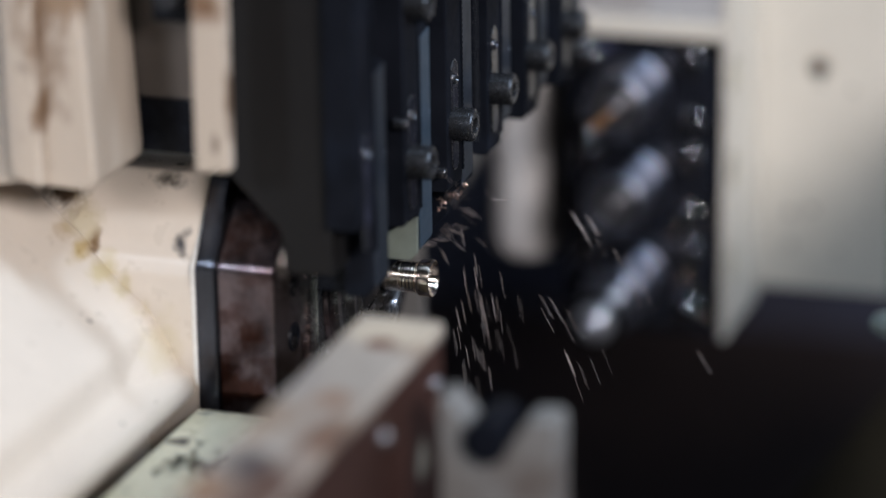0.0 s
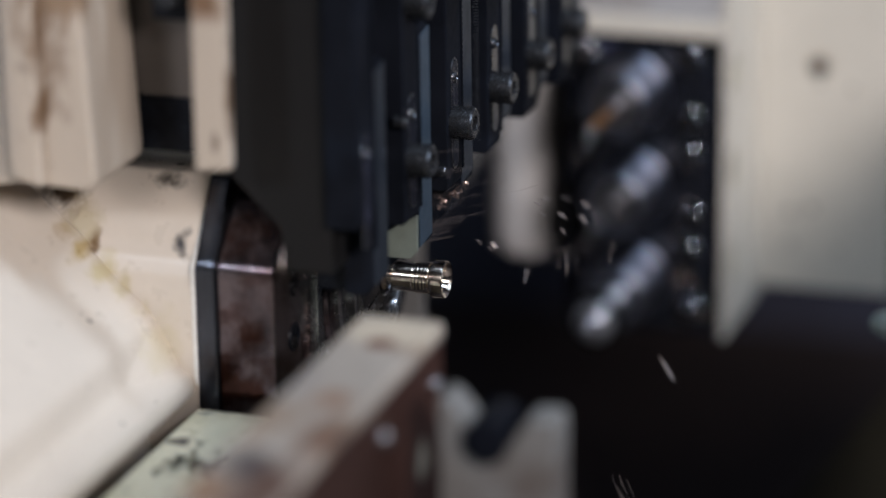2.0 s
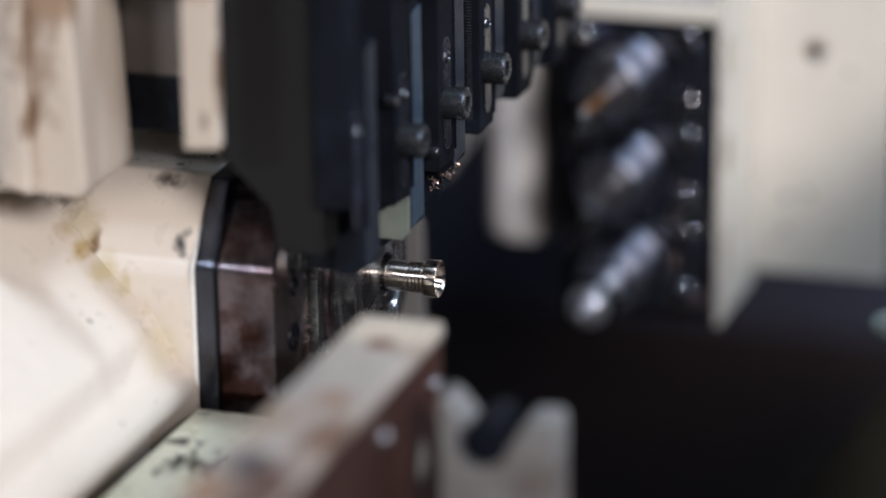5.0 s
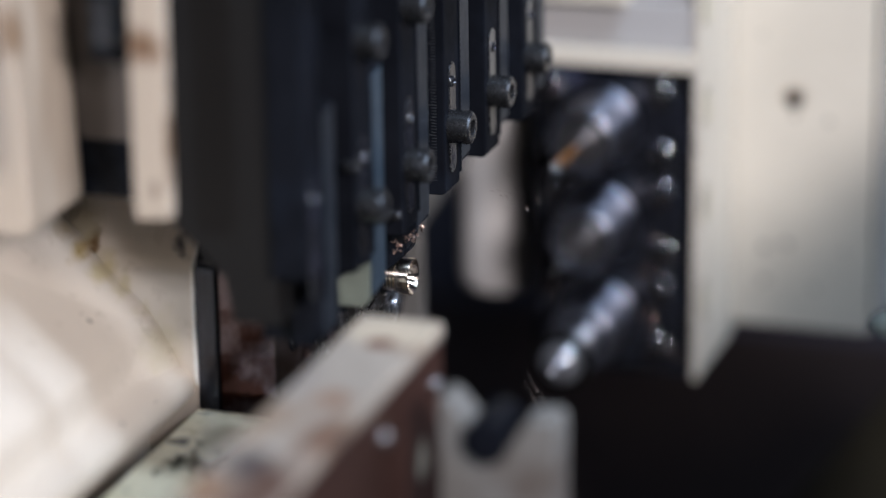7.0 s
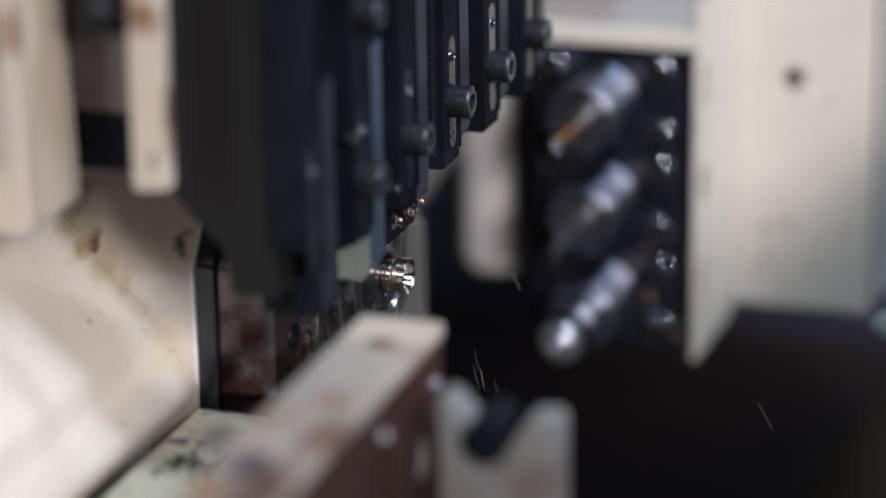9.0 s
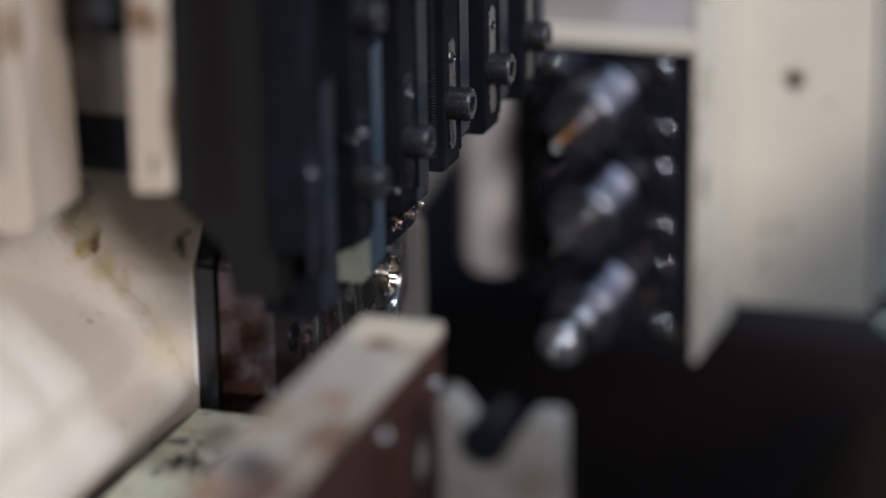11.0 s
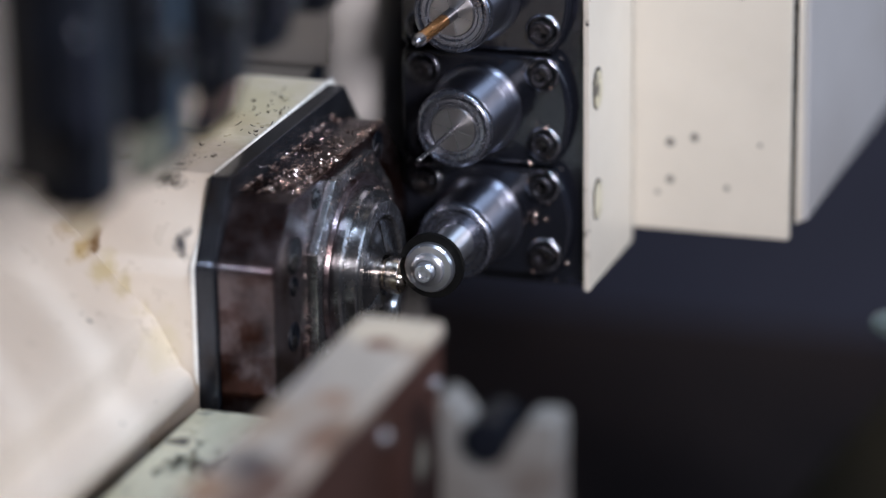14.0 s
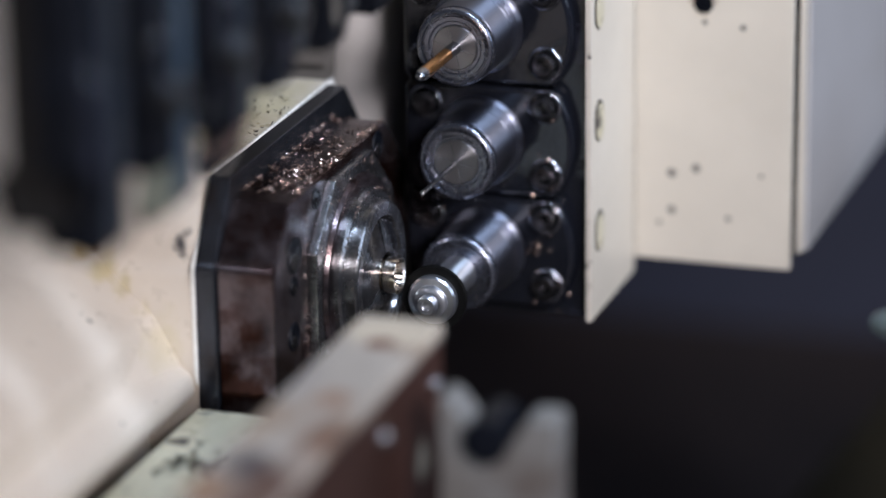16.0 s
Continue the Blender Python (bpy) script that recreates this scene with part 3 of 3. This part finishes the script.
# ---- the live tool unit; three driven spindles one above another ----
def tool_spindle(parent, z, kind):
    """A driven spindle nose along Y: body, grooved nose, collet and its tool."""
    X, y0 = 10.4, 196.0

    def t(profile, n=64):
        return turned([(y0 - a, r) for a, r in profile], "y", n, centre=(X, 0, z))
    s = part("tool_spindle", t([(-1, 12.2), (1.0, 12.2), (1.6, 12.2), (1.7, 12.1), (2.2, 11.6), (2.25, 11.0), (3.2, 11.0), (3.25, 10.72), (3.6, 10.7), (3.9, 10.7), (5.4, 10.7), (5.5, 10.45), (6.0, 10.45), (6.1, 10.7), (18.2, 10.7), (18.5, 10.6),
                                 (18.6, 10.2), (19.0, 10.2), (19.0, 5.9), (16, 5.8)]), HOLDER, parent)
    part("nose_ring", t([(18.8, 10.0), (19.1, 10.45), (19.8, 10.55), (20.5, 10.4), (21.0, 10.0), (21.2, 9.5), (21.1, 9.1), (20.8, 8.9), (20.2, 8.8)]), NOSE, s, "bright rounded rim of the spindle nose")
    part("nose_face", t([(18.9, 8.5), (20.5, 8.5), (20.75, 8.3), (20.8, 7.3), (20.5, 6.95), (18, 6.9)]), NOSE, s)
    part("seal_ring", t([(18.0, 6.95), (19.2, 6.9), (19.2, 5.8), (17, 5.75)]), RUBBER, s)
    if kind != "saw":
        part("collet", t([(16, 6.1), (20.5, 6.1), (20.9, 5.85), (20.95, 5.6), (20.95, 0.4)], 48), STEEL_DIM, s)
        for k in range(3):
            b = box(-5.5, 5.5, y0 - 21.05, y0 - 20.8, -0.05, 0.05)
            turn(b, "Y", 15 + 60 * k)
            part("collet_slit", move(b, X, 0, z), NOSE, s)
    if kind == "drill":
        part("shank", t([(20, 1.75), (27.5, 1.75), (28, 1.6)], 24), STEEL, s)
        part("drill", t([(27.5, 1.70), (45.5, 1.70), (46.0, 1.6), (47.0, 0.1)], 24), COPPER, s, "gold coated drill with a worn silver tip")
        part("tip", t([(45.7, 1.72), (48.2, 1.3), (49.0, 0.7), (49.2, 0.1)], 20), STEEL, s)
    if kind == "centre":
        part("drill", t([(20, 0.8), (40, 0.62), (48.4, 0.62), (48.8, 0.1)], 20), DARK_STEEL, s, "thin dark steel drill")
    if kind == "saw":
        part("arbor", t([(17, 4.9), (34, 4.9), (34.6, 4.6), (39.4, 4.6)], 48), ZINC, s)
        n, b, out = 72, bmesh.new(), [[], []]
        for side, a in enumerate((39.0, 40.6)):
            for i in range(n):
                w = 2 * math.pi * i / n
                r = 8.7 if i % 2 else 8.6
                out[side].append(b.verts.new((X + r * math.cos(w), y0 - a, z + r * math.sin(w))))
        b.faces.new(out[0])
        b.faces.new(out[1][::-1])
        for i in range(n):
            j = (i + 1) % n
            b.faces.new((out[0][i], out[1][i], out[1][j], out[0][j]))
        bmesh.ops.recalc_face_normals(b, faces=b.faces)
        part("saw_blade", b, RUBBER, s, "black slitting saw blade")
        part("washer", t([(40.4, 6.6), (42.2, 6.6), (42.9, 6.1), (43.1, 4.5), (44.2, 4.3), (44.6, 3.8), (44.8, 2.9), (44.2, 2.8)], 48), BRIGHT, s)
        part("screw_head", t([(43.5, 2.7), (46.6, 2.7), (47.3, 2.2), (47.3, 1.3), (46.0, 1.2), (45.8, 0.1)], 32), BRIGHT, s)
    return s


def live_tool_unit():
    t = thing("live_tool_unit", "cream covered driven tool unit with three steel tool spindles", "tool unit")
    part("face_plate", box(-11.3, 38.6, 201, 209, -85.6, 12.0, 0.5), FACE_BLACK, t)
    mesh = None
    for k, kind in enumerate(("saw", "centre", "drill")):
        z = -66.8 + 31.0 * k
        rim = []
        for i in range(64):
            w = 2 * math.pi * i / 64
            rim.append((max(-11.0, 10.4 + 25.6 * math.cos(w)), z + max(-15.2, min(15.2, 25.6 * math.sin(w)))))
        keep = [p for i, p in enumerate(rim) if math.dist(p, rim[i - 1]) > 0.3]
        part("flange", prism(keep, "y", 196, 201.2, 1.5, 3), FACE_BLACK, t)
        tool_spindle(t, z, kind)
        for x, dz in ((28.3, 10.6), (28.6, -8.6), (-4.8, 9.6), (-4.8, -9.6)):
            ring = part("counterbore", turned([(196.1, 4.8), (195.7, 4.75), (195.35, 4.5), (195.2, 4.2), (195.35, 3.9), (195.7, 3.65), (196.3, 3.6)], "y", 28, centre=(x, 0, z + dz)), WET_RIM, t)
            ob, mesh = cap_screw(ring, 3.3, 3.0, axis="y", sign=-1, mesh=mesh, at=(x, 196.2, z + dz), material=WET_SCREW)
    rnd = random.Random(31)
    nest = bmesh.new()
    tmp = bpy.data.meshes.new("tmp")
    for i in range(46):
        b = chip_mesh(rnd.uniform(0.6, 2.0), rnd.uniform(0.4, 0.9), rnd.uniform(1, 4), 0.1, 700 + i)
        cx, cz = rnd.choice(((28.4, -56.2), (28.6, -75.4), (28.5, -44.4), (26.5, -66), (28.4, -25), (-4.8, -57)))
        p = (cx + rnd.gauss(0, 2.2), 195.2 - rnd.uniform(0, 1.6), cz + rnd.gauss(0, 2.6))
        bmesh.ops.transform(b, matrix=Matrix.Translation(p) @ Euler([rnd.uniform(0, 6) for _ in "abc"]).to_matrix().to_4x4(), verts=b.verts)
        b.to_mesh(tmp)
        b.free()
        nest.from_mesh(tmp)
    bpy.data.meshes.remove(tmp)
    tagged(part("stuck_chips", nest, DULL_CHIP, t, "brass chips stuck to the wet face"), kind="stuff")
    # stepped sheet covers; slots open in the side of the first one
    side = part("side_cover", box(38.8, 40.2, 199.6, 243, -85.9, 190, 0.3), CREAM_PANEL, t)
    part("chipped_edge", box(38.7, 40.35, 198.9, 199.6, -85.9, 190, 0.2), CHIPPED, side, "front edge with chipped paint")
    for k in range(4):
        z = -62.2 + 31.0 * k
        w16 = [2 * math.pi * i / 16 for i in range(16)]
        slot = [(206.9 + 4.2 * math.cos(w), z + (1.6 if math.sin(w) > 0 else -1.6) + 4.2 * math.sin(w)) for w in w16]
        edge = part("slot", prism(slot, "x", 39.8, 40.35), BLACK, side)
        inner = [(207.5 + 3.5 * math.cos(w), z - 0.4 + (1.5 if math.sin(w) > 0 else -1.5) + 3.6 * math.sin(w)) for w in w16]
        part("slot_floor", prism(inner, "x", 40.0, 40.45), OLIVE, edge)
    part("front_cover", box(40.3, 84.6, 242.6, 245.5, -81.6, 190, 0.4), CREAM_PANEL, t)
    part("cover_seam", box(85.6, 86.9, 246.5, 266, -77.6, 190, 0.3), CREAM_PANEL, t)
    part("end_cover", box(87.0, 88.4, 249, 440, -77.6, 190, 0.4), GREY_PANEL, t)
    part("core", box(-9, 84.7, 246, 440, -79, 190), BLACK, t)
    part("spindle_case", box(-9, 38.6, 209.2, 242.4, -83, 190), BLACK, t)
    part("upper_cover", box(-11.3, 38.6, 196.5, 201, 12.4, 18.2, 0.8), CREAM_PANEL, t)
    part("upper_panel", box(-11.3, 38.6, 200, 209, 18.3, 32.2, 0.5), GREY_PANEL, t)
    part("top_cover", box(-45, 19, 194, 209, 32.4, 190, 0.8), CREAM_PANEL, t)
    part("top_corner", box(19.2, 38.6, 202, 209, 32.4, 190, 0.8), GREY_PANEL, t)
    part("cover_hole", turned([(242.4, 2.8), (242.3, 2.7), (242.5, 0.1)], "y", 20, centre=(59.6, 0, -6.8)), BLACK, t)
    return t


def support_column():
    prof = [(-70.5, 6.5), (-70.0, 9.6), (-68.2, 11.4), (-64.5, 12.1), (200, 12.1)]
    t = thing("support_column", "grey-cream painted round column with a rounded foot", "column")
    part("shaft", turned(prof, "z", 48, centre=(-31.5, 225, 0)), GREY_PAINT, t)
    part("gusset", prism([(-54.7, -50.6), (-37.4, -25.7), (-36.5, 20), (-75, 20), (-75, -50.6)], "y", 214, 218, 0.8, 2), DULL, t)
    return t


POST, GUARD, COVER, UNIT, COLUMN = gang_tool_post(), post_guard(), slide_cover(), live_tool_unit(), support_column()


# ---- things that stand still round the bushing ----
def rear_casting():
    t = part("rear_casting", prism([(-60, -240), (-24.8, -240), (-24.6, -20), (-30, -15), (-60, -15)], "y", 96, 100, 0.8, 3), DULL)
    return tagged(t, "grey painted casting behind the guide bushing", "casting")


def bracket():
    t = thing("support_bracket", "worn steel bracket, white paint on top and rust brown side", "bracket")
    part("bar", prism([(28.2, 22), (47.3, 22), (47.3, -240), (28.2, -240)], "y", -97, -420, 0.8, 2), BROWN_SIDE, t)
    top = part("top_plate", box(27.6, 47.6, -420, -96.4, 22.1, 26.2, 1.0, 3), WORN_TOP, t)
    part("hole", turned([(26.0, 3.1), (26.35, 3.0), (26.3, 2.6), (26.25, 0.1)], "z", 24, centre=(38.4, -114, 0)), RUST, top)
    # small domes added in place of blurred glints on the bracket side
    for y, z in ((-104.3, 13.8), (-138.6, 14.3)):
        part("bolt", turned([(47.2, 2.0), (48.0, 1.9), (48.8, 1.5), (49.3, 0.9), (49.5, 0.1)], "x", 20, centre=(0, y, z)), GLINT_DOME, t)
    return t


def v_support():
    t = thing("vee_support", "upright plate with a vee notch, its grey darkened for shade", "support")
    part("upright_plate", prism([(58.8, -60), (84.9, -60), (84.9, 18.4), (83.9, 20.0), (78.6, 19.8), (73.4, 11.6), (70.0, 11.4), (60.6, 22.4), (58.8, 22.8)], "y", -134, -124, 0.25, 2), VEE_SHADED, t)
    part("foot", box(56, 87, -140, -118, -240, -60.1, 0.8), VEE_SHADED, t)
    m = part("vee_roller", turned([(-137, 1.0), (-136, 5.2), (-122, 5.2), (-121, 1.0)], "y", 32, centre=(69.6, 0, 14.6)), BLACK)
    tagged(m, "black roller lying in the vee notch", "roller")


def ledge():
    t = thing("machine_ledge", "oily cream painted ledge below the housing with black smudges", "ledge")
    part("ledge_top", box(-30.6, 30, -330, -58, -24, -18.2, 1.0, 3), OLIVE, t)
    part("ledge_front", box(-29.4, 28, -330, -62, -240, -24.1), OLIVE, t)

    def smear(r):
        return (-19 + r.gauss(0, 3.0), -92 + r.gauss(0, 6), -18.0), 1
    scatter("swarf", 40, smear, (1.2, 3.6), BLACK, 8, "black oily swarf lying on the ledge")
    h = part("hose", turned([(-330, 4.5), (-118, 4.5), (-114, 4.1), (-113, 2.0)], "y", 24, centre=(13, 0, -11.5)), COPPER)
    return tagged(h, "copper brown pipe lying on the ledge", "pipe")


def door_guard():
    t = part("door_guard", box(-25, 14.1, -250, -245, 105.3, 899, 1.0, 3), SHADED_CREAM)
    return tagged(t, "upright cream guard sheet beside the door, paint darkened for shade", "guard", kind="structure")


def nozzle():
    t = part("coolant_nozzle", turned([(134, 1.6), (136, 3.0), (138, 3.6), (175, 3.6)], "x", 24, centre=(0, -40, 14.5)), GLASSY)
    return tagged(t, "grey plastic coolant nozzle", "nozzle")


def far_panel():
    t = part("far_panel", prism([(36, -240), (36, -190), (76, -136), (150, -96), (260, -96), (260, -240)], "y", 300, 306, 1.0), BROWN_PANEL)
    return tagged(t, "panel far behind, olive-brown for the dim light on it", "panel", kind="structure")


def housing_fittings():
    t = part("stop_block", box(-62, -46.7, -7.3, 14, 36.9, 60, 1.0, 3), CREAM)
    tagged(t, "small cream painted block standing on the spindle housing", "block")
    w = part("partition_wall", box(-230, -37, 57, 59.5, 37.2, 230, 0.6), GREY_DARK)
    tagged(w, "grey-brown painted upright sheet behind the spindle housing", "wall", kind="structure")


rear_casting()
housing_fittings()
bracket()
v_support()
ledge()
door_guard()
nozzle()
far_panel()


# ---- flying chips ----
def flying_chips():
    """Slivers that leave the tool tip one after another, fall and come to rest in the pan."""
    rnd = random.Random(21)
    meshes = []
    for i in range(14):
        b = chip_mesh(rnd.uniform(1.6, 4.2), rnd.uniform(0.7, 1.7), rnd.uniform(0.3, 2.2), 0.15, 300 + i)
        me = finish("brass_chip", b)
        me.materials.append(CHIP)
        meshes.append(me)
    plan = []
    for i in range(150):
        plan.append((rnd.uniform(-0.2, 4.5), rnd.choice(meshes), 1.0, 8.0))
    for i in range(62):
        plan.append((rnd.uniform(6.1, 9.0), rnd.choice(meshes[:9]), 0.55, 4.0))
    puffs = []
    for i in range(16):
        b = bmesh.new()
        tmp = bpy.data.meshes.new("tmp")
        for k in range(rnd.randint(8, 14)):
            c = chip_mesh(rnd.uniform(0.8, 2.6), rnd.uniform(0.3, 0.8), rnd.uniform(0.05, 0.8), 0.12, 900 + 20 * i + k)
            d, az, el = rnd.uniform(0, 1) ** 1.3 * 27, rnd.gauss(0, 0.18), rnd.gauss(0, 0.24)
            m = Matrix.Translation((d, d * az + rnd.gauss(0, 0.8), d * el + rnd.gauss(0, 0.8))) @ Matrix.Rotation(az, 4, "Z") @ Matrix.Rotation(-el, 4, "Y") @ Matrix.Rotation(rnd.uniform(0, 6), 4, "X")
            bmesh.ops.transform(c, matrix=m, verts=c.verts)
            c.to_mesh(tmp)
            c.free()
            b.from_mesh(tmp)
        bpy.data.meshes.remove(tmp)
        me = finish("chip_spray", b)
        me.materials.append(CHIP)
        puffs.append(me)
    for i in range(230):
        plan.append((rnd.uniform(-0.15, 4.4), rnd.choice(puffs), 1.0, 9.0))
    for i in range(18):
        plan.append((rnd.uniform(6.1, 8.9), rnd.choice(puffs), 0.5, 5.0))
    out = []
    for t0, me, sc, x0 in plan:
        spray = me in puffs
        ob = new("chip_spray" if spray else "brass_chip", me)
        ob.scale = (sc, sc, sc)
        if spray:
            tagged(ob, "spray of fine brass chips thrown off by the tool", "chips", kind="stuff")
        else:
            tagged(ob, "thin curled brass chip thrown off by the cutting tool", "chip", "chips thrown off the tool")
        vx, vy, vz = rnd.uniform(0.12, 0.75) * rnd.choice((1, 1, 0.6)), rnd.uniform(-0.25, 0.35), rnd.uniform(-0.15, 0.75)
        if spray:
            vx, vy, vz = rnd.uniform(0.12, 0.5), rnd.uniform(-0.1, 0.2), rnd.uniform(0.12, 0.65)
        out.append((ob, t0, Vector((x0 * 0.001, 0.0, 0.009)), Vector((vx, vy, vz)), rnd.uniform(-0.5, 0.5), rnd.uniform(0, 3)))
    return out


CHIPS = flying_chips()


# ---- movement ----
def motions():
    slide = [(0.0, 0.0, -0.4), (0.9, 0.0, -0.6), (1.2, 0.0, -0.2), (1.5, 0.0, 0.0), (2.3, 0.0, 0.0), (2.7, 0.0, -0.6), (3.0, 0.0, -1.4), (4.2, 0.0, -1.6), (4.6, -0.5, -1.2),
             (5.0, -6.0, 7.0), (5.5, -28.0, 8.0), (5.9, -35.2, 1.0), (6.2, -35.4, -0.3), (6.5, -35.4, -0.2), (7.0, -35.4, -0.5), (8.0, -35.4, -0.2), (8.7, -35.4, -0.5), (8.85, -35.4, 0.5),
             (9.0, -35.5, 6.3), (9.2, -35.5, 7.0), (10.2, -35.5, 6.5), (11.2, -35.4, 5.6), (11.3, -36.0, 6.2), (11.4, -41.0, 12.0), (11.5, -65.2, 27.8), (11.6, -94.3, 46.4), (11.7, -116.7, 62.3), (11.8, -127.4, 66.0),
             (12.0, -150.6, 72.9), (12.15, -153.2, 72.9), (13.2, -153.2, 72.9), (13.5, -152.9, 71.7), (14.0, -152.8, 69.2), (16.0, -150.9, 59.7)]
    rows = [(t, pose(0, y * 0.001, z * 0.001)) for t, y, z in slide]
    for ob in (POST, GUARD, UNIT, COLUMN):
        walk(ob, rows)
    # the cover only slides sideways until the post lifts right out of its way
    walk(COVER, [(t, pose(0, y * 0.001, min(z, max(0.0, z - 27.8) * 1.9) * 0.001 if z > 0 else 0.0)) for t, y, z in slide])
    feed = [(0.0, 12.0), (0.5, 12.9), (1.0, 13.7), (1.5, 14.4), (2.0, 15.5), (3.0, 16.1), (3.5, 17.3), (4.2, 17.5), (5.2, 12.0), (6.1, 6.4), (6.3, 7.0), (6.4, 8.0), (6.5, 9.4), (6.62, 9.4), (6.8, 5.0), (7.0, 6.4), (7.2, 9.0), (7.4, 6.7),
            (7.6, 5.2), (7.8, 7.4), (8.0, 9.4), (8.2, 5.4), (8.4, 5.6), (8.6, 8.0), (8.75, 8.4), (8.9, 6.2), (9.1, 5.2), (9.3, 5.0), (10.5, 2.6), (11.3, 0.8), (12.0, 0.8), (12.5, 1.7), (13.0, 2.8), (13.5, 3.4), (15.5, 3.4), (16.0, 2.8)]
    walk(WORK, [(t, pose(x * 0.001, 0, 0)) for t, x in feed])
    for ob, t0, p0, v, spin, phase in CHIPS:
        t0 = round(t0 * 30) / 30

        def at(u):
            p = p0 + v * u + Vector((0, 0, -4.9 * u * u))
            d = v + Vector((0, 0, -9.8 * u))
            q = d.to_track_quat("X", "Z").to_matrix().to_4x4()
            return Matrix.Translation(p) @ q @ Matrix.Rotation(phase + spin * 20 * u, 4, "X")
        fall = (v.z + math.sqrt(v.z * v.z + 4 * 4.9 * 0.24)) / 9.8
        rest = at(fall)
        rows = []
        if t0 > 0.04:
            inside = pose(-0.12, 0, 0)
            rows = [(0.0, inside), (t0 - 1 / 30, inside), (t0, at(0))]
        u = max(0.0, -t0)
        while u < fall:
            if t0 + u >= (0.0 if not rows else t0 + 0.02):
                rows.append((max(0.0, t0 + u), at(u)))
            u += 1 / 15
        rows += [(t0 + fall, rest), (16.0, rest)]
        walk(ob, rows)


motions()
